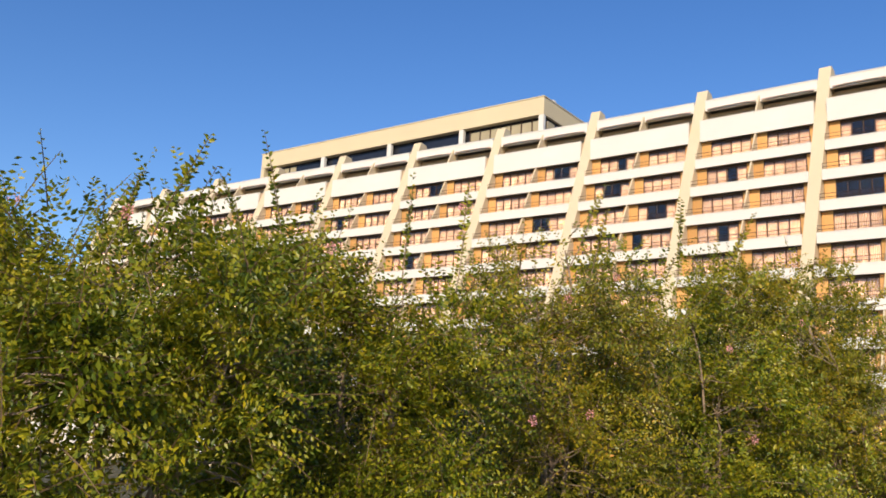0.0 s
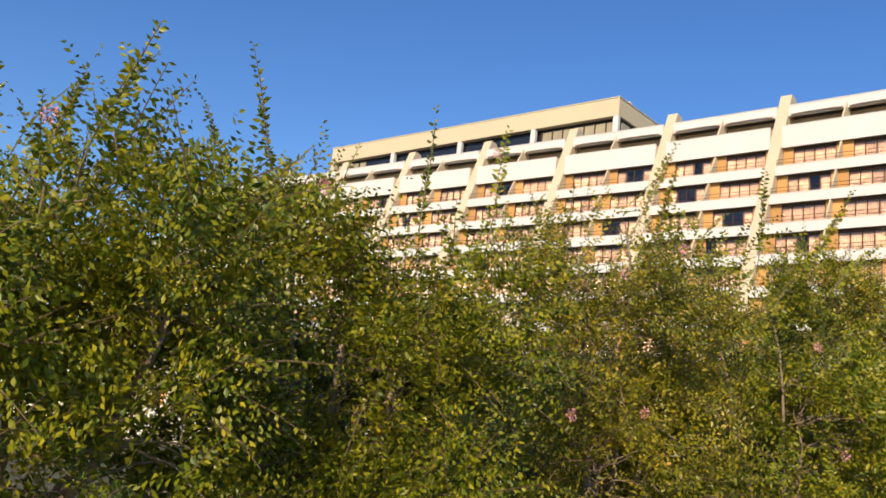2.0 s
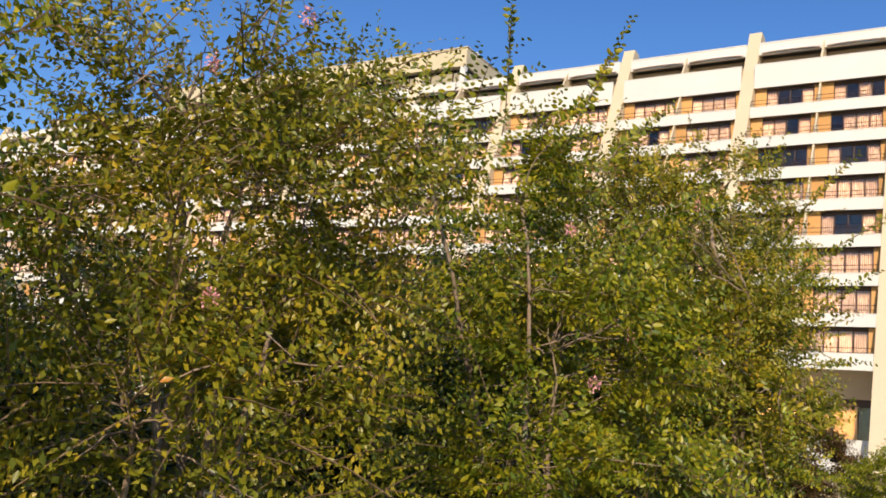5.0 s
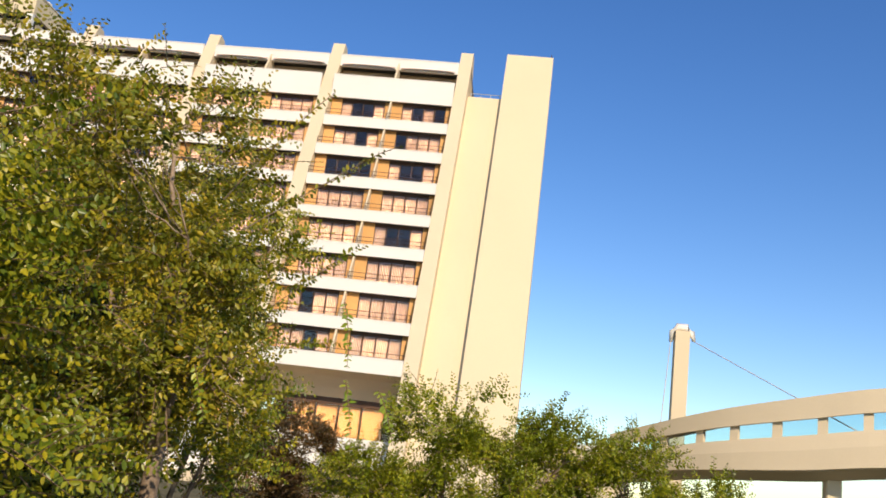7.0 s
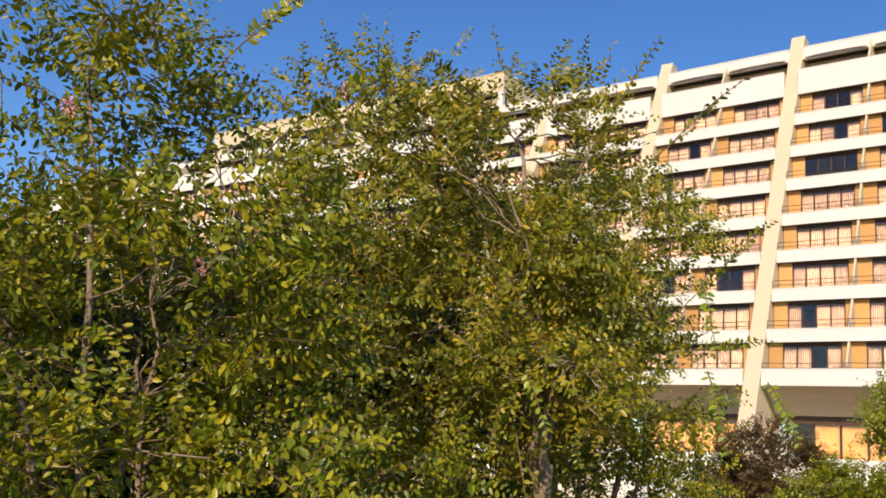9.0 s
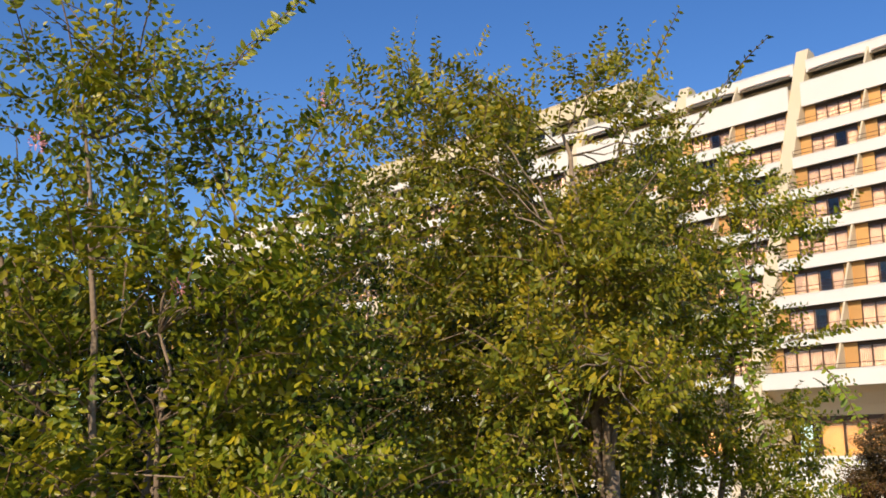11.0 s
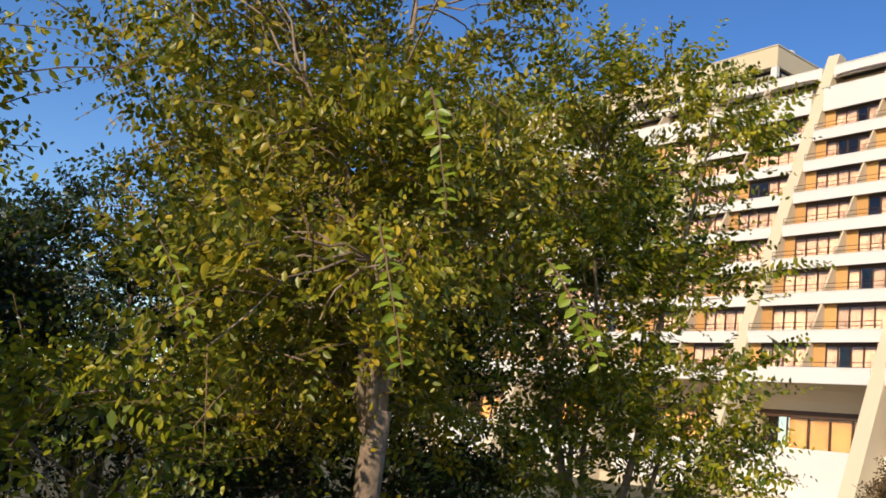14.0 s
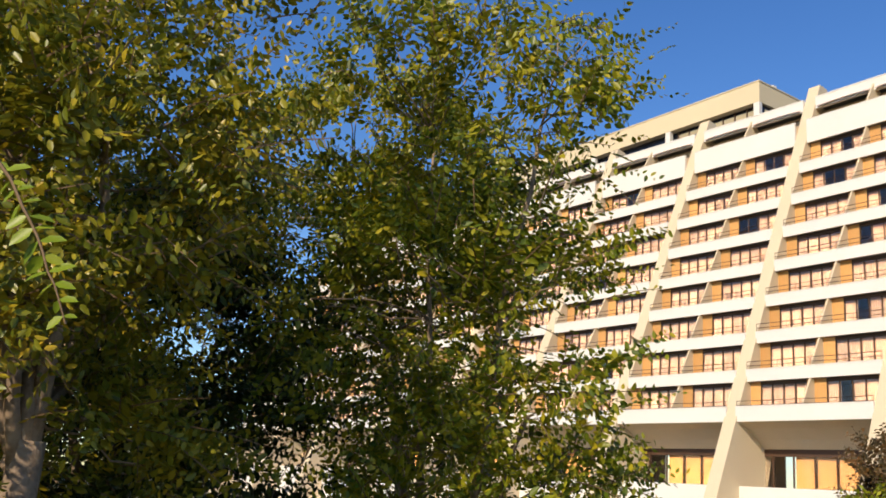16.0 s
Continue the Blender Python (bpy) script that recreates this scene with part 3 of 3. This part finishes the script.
L_GREEN = leaf_material("leaf_green", [(0.0, (0.030, 0.055, 0.005)), (0.3, (0.115, 0.16, 0.010)), (0.65, (0.30, 0.29, 0.015)), (1.0, (0.55, 0.42, 0.018))])
L_OLIVE = leaf_material("leaf_olive", [(0.0, (0.045, 0.065, 0.006)), (0.3, (0.15, 0.17, 0.012)), (0.65, (0.32, 0.28, 0.018)), (0.92, (0.56, 0.38, 0.025)), (1.0, (0.55, 0.22, 0.025))])
# leaf colour darkened to carry the deep shade under and behind the row
L_SHADED = leaf_material("leaf_shaded", [(0.0, (0.012, 0.024, 0.005)), (0.6, (0.035, 0.06, 0.008)), (1.0, (0.10, 0.12, 0.015))], 0.12)
L_HEDGE = leaf_material("leaf_bright", [(0.0, (0.06, 0.09, 0.006)), (0.5, (0.22, 0.26, 0.012)), (1.0, (0.44, 0.40, 0.02))])
L_RED = leaf_material("leaf_reddish", [(0.0, (0.035, 0.035, 0.010)), (0.5, (0.10, 0.065, 0.02)), (1.0, (0.24, 0.11, 0.03))])


def leaf_spray(root, a, b, pairs, size):
    """A hanging spray: large leaves in pairs along a bent stalk."""
    rg = np.random.default_rng(int(1000 * a[2]))
    line = curve_points(a, b, 0.05, 0.015, rg, 12)
    stalk = part("spray", tube_data(line, np.linspace(0.005, 0.002, 12), 5), M_TWIG, root, "bright green hanging leaf spray")
    pos, out, up, sz = [], [], [], []
    ax = unit(np.array(b, float) - np.array(a, float))
    across = unit(np.cross(ax, np.array([0.75, -0.65, 0.1])))
    for i in range(pairs):
        t = (i + 0.5) / pairs
        p = np.array([np.interp(t, np.linspace(0, 1, 12), line[:, k]) for k in range(3)])
        for sgn in (1, -1):
            pos.append(p)
            out.append(across * sgn + ax * 0.45 + rg.normal(0, 0.28, 3))
            up.append(np.array([0.6, -0.6, 0.6]) + rg.normal(0, 0.45, 3))
            sz.append(size * (1.0 - 0.35 * abs(t - 0.45)) * (0.7 + 0.6 * rg.random()))
    part("leaf", leaves_mesh("leaf", np.array(pos), np.array(out), np.array(up), np.array(sz), L_SPRAY), None, stalk)["kind"] = "stuff"


L_SPRAY = leaf_material("leaf_spray", [(0.0, (0.13, 0.20, 0.012)), (0.6, (0.25, 0.32, 0.02)), (1.0, (0.40, 0.40, 0.03))])


# the row of crape myrtles beside the walk
ROW = "crape myrtles along the walk"
tree("crape_myrtle", "dense green crape myrtle with a few pink blooms", "tree", (1.7, -68.7, 0),
     [((0, 0, 2.45), (1.5, 1.5, 1.1)), ((0.7, 0.4, 2.2), (0.95, 0.95, 1.1)), ((-0.9, -0.5, 2.45), (1.3, 1.3, 1.05)), ((0.1, 0, 1.3), (1.5, 1.5, 0.9)), ((0.7, -0.9, 1.8), (1.0, 0.95, 1.0))], L_GREEN, 1,
     twigs=8500, per=17, leaf=0.062, stems=7, shoots=[((2.1, -68.7, 2.75), (2.44, -68.69, 3.3)), ((1.8, -68.8, 2.75), (1.95, -68.75, 3.2))],
     blooms=[(2.25, -69.5, 2.3), (2.3, -69.0, 3.0), (1.5, -69.3, 3.1)], group=ROW)
tree("crape_myrtle", "green crape myrtle with dark shaded hollows and a lit top", "tree", (2.1, -66.7, 0),
     [((-0.1, 0, 2.2), (1.3, 1.25, 1.05)), ((0.5, 0.5, 2.3), (0.95, 0.95, 0.9), 0.8), ((-0.4, -0.3, 2.85), (1.0, 1.0, 0.85), 0.8), ((0.1, 0, 1.2), (1.4, 1.35, 0.85)), ((0.5, 0.9, 2.55), (0.7, 0.7, 0.7), 0.5)], L_GREEN, 7,
     twigs=6500, per=17, leaf=0.06, stems=7, shoots=[((2.4, -66.4, 2.8), (2.5, -66.5, 3.55)), ((2.6, -66.0, 2.8), (2.57, -65.82, 3.75)), ((1.9, -67.2, 2.9), (1.95, -67.5, 3.6)), ((1.7, -67.3, 2.9), (1.6, -67.6, 3.5))],
     blooms=[(2.55, -65.84, 3.8), (2.5, -67.4, 3.1), (3.2, -65.6, 1.98)], group=ROW)
tree("crape_myrtle", "olive crape myrtle with bare limbs showing and pink blooms", "tree", (2.5, -63.9, 0),
     [((0, 0, 2.7), (1.3, 1.3, 1.2)), ((0.2, -0.3, 1.6), (1.3, 1.3, 1.0)), ((-0.3, 0.2, 3.5), (1.0, 1.0, 0.9), 0.45), ((0.3, 0.6, 2.2), (0.85, 0.85, 1.0), 0.8), ((0.0, -0.7, 3.1), (0.95, 0.95, 0.9), 0.7)], L_OLIVE, 2,
     twigs=4900, per=17, leaf=0.055, stems=8, shell=0.75, stem_r=0.034,
     shoots=[((2.6, -64.0, 3.6), (2.8, -63.9, 4.2)), ((2.9, -64.2, 3.2), (3.1, -64.3, 3.8)), ((3.2, -63.4, 2.7), (3.5, -63.2, 3.2))],
     blooms=[(3.34, -64.4, 3.4), (3.2, -64.6, 2.1), (2.9, -64.5, 3.2)], group=ROW)
tree("crape_myrtle", "crape myrtle dense below with open sprays above", "tree", (2.9, -60.8, 0),
     [((0, 0, 2.3), (1.4, 1.4, 1.1)), ((0.2, 0, 1.4), (1.45, 1.4, 0.95)), ((0.2, 0.4, 2.8), (0.95, 0.95, 0.8), 0.6), ((-0.2, -0.3, 3.6), (1.15, 1.15, 0.95), 0.45), ((-0.6, -1.0, 3.7), (1.0, 1.0, 0.9), 0.45), ((0.2, 1.7, 1.35), (1.0, 0.9, 0.8), 0.9)], L_GREEN, 12,
     twigs=5000, per=15, leaf=0.068, stems=8, near=True, shell=0.75, stem_r=0.034,
     shoots=[((3.2, -60.8, 3.7), (3.5, -60.5, 4.2)), ((3.1, -61.2, 3.8), (3.5, -61.3, 4.5)), ((2.7, -61.4, 3.9), (2.9, -61.8, 4.6)), ((3.3, -60.3, 3.2), (3.65, -59.8, 3.8)), ((3.0, -60.3, 3.3), (3.95, -60.55, 3.5))],
     blooms=[(3.7, -61.15, 2.45), (3.97, -60.55, 3.52), (3.5, -61.8, 3.05), (3.9, -62.2, 2.02)], group=ROW)
open_tree = tree("crape_myrtle", "open olive crape myrtle with yellowing leaves and hanging sprays", "tree", (3.6, -57.7, 0),
     [((-0.5, -0.2, 3.0), (1.4, 1.45, 1.15)), ((0.3, -0.6, 2.3), (1.0, 1.1, 0.85)), ((-0.9, 0.3, 1.9), (1.4, 1.3, 0.8)), ((-0.5, 0.1, 4.2), (1.3, 1.3, 1.1), 0.6), ((0.2, 0.2, 3.1), (0.9, 0.9, 0.9), 0.4), ((0.1, -1.0, 3.4), (0.9, 0.9, 1.0), 0.8), ((-1.2, -0.6, 4.1), (1.2, 1.2, 1.2), 0.7), ((-1.6, 0.6, 3.0), (1.2, 1.2, 1.3), 0.8)], L_OLIVE, 3,
     twigs=6200, per=15, leaf=0.066, stems=9, near=True, shell=0.75, trunk_h=0.25, stem_r=0.042, fork=1.7, twig_len=0.36,
     shoots=[((3.9, -58.0, 3.7), (4.5, -58.3, 4.3)), ((4.1, -58.1, 3.4), (5.1, -58.4, 4.0)), ((3.6, -58.2, 4.0), (3.65, -59.3, 4.2))],
     blooms=[], group=ROW)
for a, b, n in (((5.17, -58.64, 2.83), (5.24, -58.55, 2.36), 14), ((5.44, -58.24, 2.26), (5.57, -58.06, 1.9), 13), ((4.36, -59.24, 2.2), (4.42, -59.05, 1.85), 9), ((5.3, -58.85, 2.25), (5.38, -58.74, 1.8), 14)):
    leaf_spray(open_tree, tuple(p - q for p, q in zip(a, (3.6, -57.7, 0))), tuple(p - q for p, q in zip(b, (3.6, -57.7, 0))), n, 0.055)
tree("crape_myrtle", "dark leaved crape myrtle with a ragged edge", "tree", (2.5, -54.9, 0),
     [((-0.1, -0.1, 2.9), (1.5, 1.5, 1.25)), ((0.1, 0, 1.7), (1.5, 1.4, 0.95)), ((0.3, -0.2, 4.2), (1.4, 1.4, 1.1), 0.75), ((0.9, 0.0, 2.3), (0.8, 0.8, 0.9), 0.3), ((-1.0, -0.2, 3.9), (1.4, 1.4, 1.3), 0.9), ((0.9, -0.1, 3.6), (0.8, 0.8, 0.8), 0.4)], L_GREEN, 9,
     twigs=5200, per=15, leaf=0.072, stems=7, shell=0.75, near=True, stem_r=0.034, twig_len=0.36,
     shoots=[((3.6, -55.1, 3.3), (4.4, -55.4, 3.9)), ((3.5, -54.9, 2.9), (4.2, -55.0, 3.0))], blooms=[], group=ROW)
# three added filler shrubs stand in for shaded hollows, shade in their leaf colour
tree("shade_toned_tree", "added shrub under the row, leaves coloured as the shaded hollow", "tree", (0.9, -60.0, 0),
     [((0, 0, 2.0), (1.5, 1.4, 1.2)), ((-0.6, -0.5, 2.1), (1.4, 1.3, 1.2)), ((0.1, 0, 1.1), (1.5, 1.4, 0.9))], L_SHADED, 16, twigs=6000, per=15, leaf=0.08, stems=5, shell=0.6)
tree("shade_toned_tree", "added shrub filling the row from behind, leaves coloured as shade", "tree", (0.9, -56.3, 0),
     [((0, 0, 2.5), (1.6, 1.6, 1.5)), ((-0.7, -0.4, 2.9), (1.6, 1.5, 1.6)), ((0.1, 0, 1.3), (1.7, 1.6, 1.0))], L_SHADED, 17, twigs=6600, per=15, leaf=0.085, stems=5, shell=0.6)
tree("shade_toned_tree", "added shrub between two crape myrtles, leaves coloured as crown shade", "tree", (0.4, -64.8, 0),
     [((0, 0, 1.6), (1.4, 1.5, 1.1)), ((0.3, 1.4, 1.4), (1.2, 1.3, 1.0)), ((0.1, -0.6, 1.2), (1.3, 1.4, 0.9))], L_SHADED, 18, twigs=4600, per=15, leaf=0.07, stems=5, shell=0.6)
# background trees, the shade on them painted into the leaf colour
tree("shade_toned_tree", "dense shrub tree behind the row, shade put into its leaf colour", "tree", (-1.6, -57.4, 0),
     [((0, 0, 2.6), (2.0, 2.0, 1.6)), ((0.8, -1.2, 2.0), (1.5, 1.5, 1.3)), ((-1.4, 0.8, 2.4), (1.7, 1.7, 1.4)), ((0.2, 0, 1.2), (2.0, 2.0, 0.9))], L_SHADED, 4, twigs=4800, per=15, leaf=0.085, stems=6)
tree("shade_toned_tree", "dense shrub tree beside the lawn, shade put into its leaf colour", "tree", (-2.6, -61.0, 0),
     [((0, 0, 2.3), (1.8, 1.8, 1.5)), ((0.8, 1.0, 1.9), (1.5, 1.5, 1.3)), ((0.2, 0, 1.1), (2.0, 2.0, 0.9))], L_SHADED, 15, twigs=4200, per=15, leaf=0.085, stems=6)
tree("garden_shrub", "bright green rounded shrub tree", "shrub", (5.4, -52.3, 0),
     [((0.4, 0, 2.15), (1.3, 1.1, 1.15)), ((1.5, 0.2, 2.05), (1.2, 1.0, 1.1)), ((-0.8, 0.1, 1.5), (1.0, 0.9, 0.95)), ((2.6, 0.4, 1.75), (1.2, 1.0, 1.05)), ((0.8, 0, 1.2), (2.4, 1.3, 0.9)), ((3.7, 0.5, 1.4), (1.1, 1.0, 0.95))], L_HEDGE, 5, twigs=11500, per=15, leaf=0.07, stems=6, twig_len=0.32)
tree("garden_shrub", "reddish-bronze leaved shrub tree", "shrub", (2.4, -48.6, 0),
     [((0, 0, 1.95), (1.15, 1.15, 1.15)), ((-0.5, 0.3, 1.4), (1.0, 1.0, 1.0)), ((0.6, -0.1, 1.4), (1.1, 1.1, 0.9))], L_RED, 6, twigs=3800, per=15, leaf=0.075, stems=4, twig_len=0.32)


# ---------- skybridge and its mast ----------
def sweep(line, section):
    """A closed section (across, up) carried along a line of (x, y, z, size)."""
    pts = [Vector(p[:3]) for p in line]
    v, f = [], []
    m = len(section)
    for i, p in enumerate(pts):
        d = pts[min(i + 1, len(pts) - 1)] - pts[max(i - 1, 0)]
        d.z = 0
        d.normalize()
        side = Vector((-d.y, d.x, 0))
        k = line[i][3]
        v += [p + side * a + Vector((0, 0, b * k)) for a, b in section]
    for i in range(len(pts) - 1):
        for k in range(m):
            f.append((i * m + k, i * m + (k + 1) % m, (i + 1) * m + (k + 1) % m, (i + 1) * m + k))
    f += [tuple(range(m - 1, -1, -1)), tuple(range((len(pts) - 1) * m, len(pts) * m))]
    return v, f


def spline(keys, n):
    """A smooth line through a few key places."""
    out = []
    k = [Vector(q) for q in keys]
    for i in range(len(k) - 1):
        a, b, c, d = k[max(i - 1, 0)], k[i], k[i + 1], k[min(i + 2, len(k) - 1)]
        for j in range(n):
            t = j / n
            out.append(0.5 * ((2 * b) + (c - a) * t + (2 * a - 5 * b + 4 * c - d) * t * t + (3 * b - a - 3 * c + d) * t ** 3))
    return out + [k[-1]]


DECK = spline([(13.72, 9.91, 6.94, 0.76), (17.88, 4.91, 8.25, 0.9), (21.19, 1.65, 9.16, 1.04), (25.3, -1.07, 10.06, 1.16), (29.53, -3.14, 10.91, 1.22), (35.18, -4.58, 11.5, 1.27), (43.15, -5.1, 12.04, 1.27)], 5)
bridge = thing("skybridge", "cream curved covered footbridge with glazed sides", "bridge", pose(0, 0, 0))
part("roof_band", sweep(DECK, [(0, 0), (0, -1.25), (-0.3, -1.25), (-0.3, 0)]), M_CREAM, bridge, "deep cream roof fascia")
part("roof_slab", sweep(DECK, [(0.01, -0.05), (0.01, -0.3), (4.0, -0.3), (4.0, -0.05)]), M_CREAM, bridge)
part("parapet", sweep(DECK, [(0.02, -2.15), (0.02, -4.1), (-0.35, -4.1), (-0.35, -3.0), (-0.2, -2.15)]), M_CREAM, bridge)
part("far_parapet", sweep(DECK, [(3.7, -2.3), (3.7, -4.0), (4.0, -4.0), (4.0, -2.3)]), M_CREAM, bridge)
part("soffit", sweep(DECK, [(0.03, -3.95), (0.03, -4.15), (2.0, -4.6), (3.68, -4.15), (3.68, -3.95)]), M_SOFFIT, bridge, "curved underside")
part("glass_wall", sweep(DECK, [(3.8, -0.31), (3.8, -2.3), (3.84, -2.3), (3.84, -0.31)]), M_TEAL, bridge, "blue-green tinted glass")
for i in range(1, len(DECK) - 1, 3):
    p, q = DECK[i], DECK[i + 1]
    ang = math.atan2(q[1] - p[1], q[0] - p[0])
    k = p[3]
    part("post", box_data(-0.3, 0.3, -0.3, -0.02, -2.2 * k, -1.2 * k), M_CREAM, bridge, "", Matrix.Translation(p[:3]) @ Matrix.Rotation(ang, 4, "Z") @ Matrix.Translation((0, 0.25, 0)))
for i in (3, 16, 28):
    p = DECK[i]
    part("pier", box_data(0.8, 1.8, 1.5, 2.5, -p[2], -4.0 * p[3], 0.08), M_CREAM, bridge, "", Matrix.Translation(p[:3]))
mast = thing("bridge_mast", "slim cream concrete mast with stay cables", "mast", pose(20.0, 18.7, -7.3))
part("shaft", prism_x(-0.63, 0.63, [(-0.7, 0), (-0.6, 24.6), (0.6, 24.6), (0.7, 0)]), M_CREAM, mast)
part("saddle", tube_data([(-0.95, 0, 23.6), (-0.85, 0, 24.5), (-0.4, 0, 25.0), (0.4, 0, 25.0), (0.85, 0, 24.6), (1.1, 0, 23.8)], [0.16, 0.28, 0.34, 0.34, 0.28, 0.16], 8), M_WHITE, mast, "white cable saddle", smooth=True)
part("cable", tube_data([(-0.95, 0, 23.7), (-2.6, -8.0, 14.6)], [0.04, 0.04], 5), M_CABLE, mast)
part("cable", tube_data([(1.1, 0, 23.8), (8.0, -21.0, 15.4)], [0.04, 0.04], 5), M_CABLE, mast)
part("cable", tube_data([(9.4, -24.0, 10.5), (17.0, -23.0, 20.5)], [0.05, 0.05], 5), M_CABLE, mast)
annex = thing("low_annex", "low cream link building beside the bridge", "building", pose(0, 0, 0))
part("wall", box_data(7.3, 15.0, 9.3, 21.0, -0.2, 5.5, 0.05), M_CREAM, annex)
part("roof", box_data(7.1, 15.2, 9.1, 21.2, 5.5, 5.85, 0.05), M_WHITE, annex)
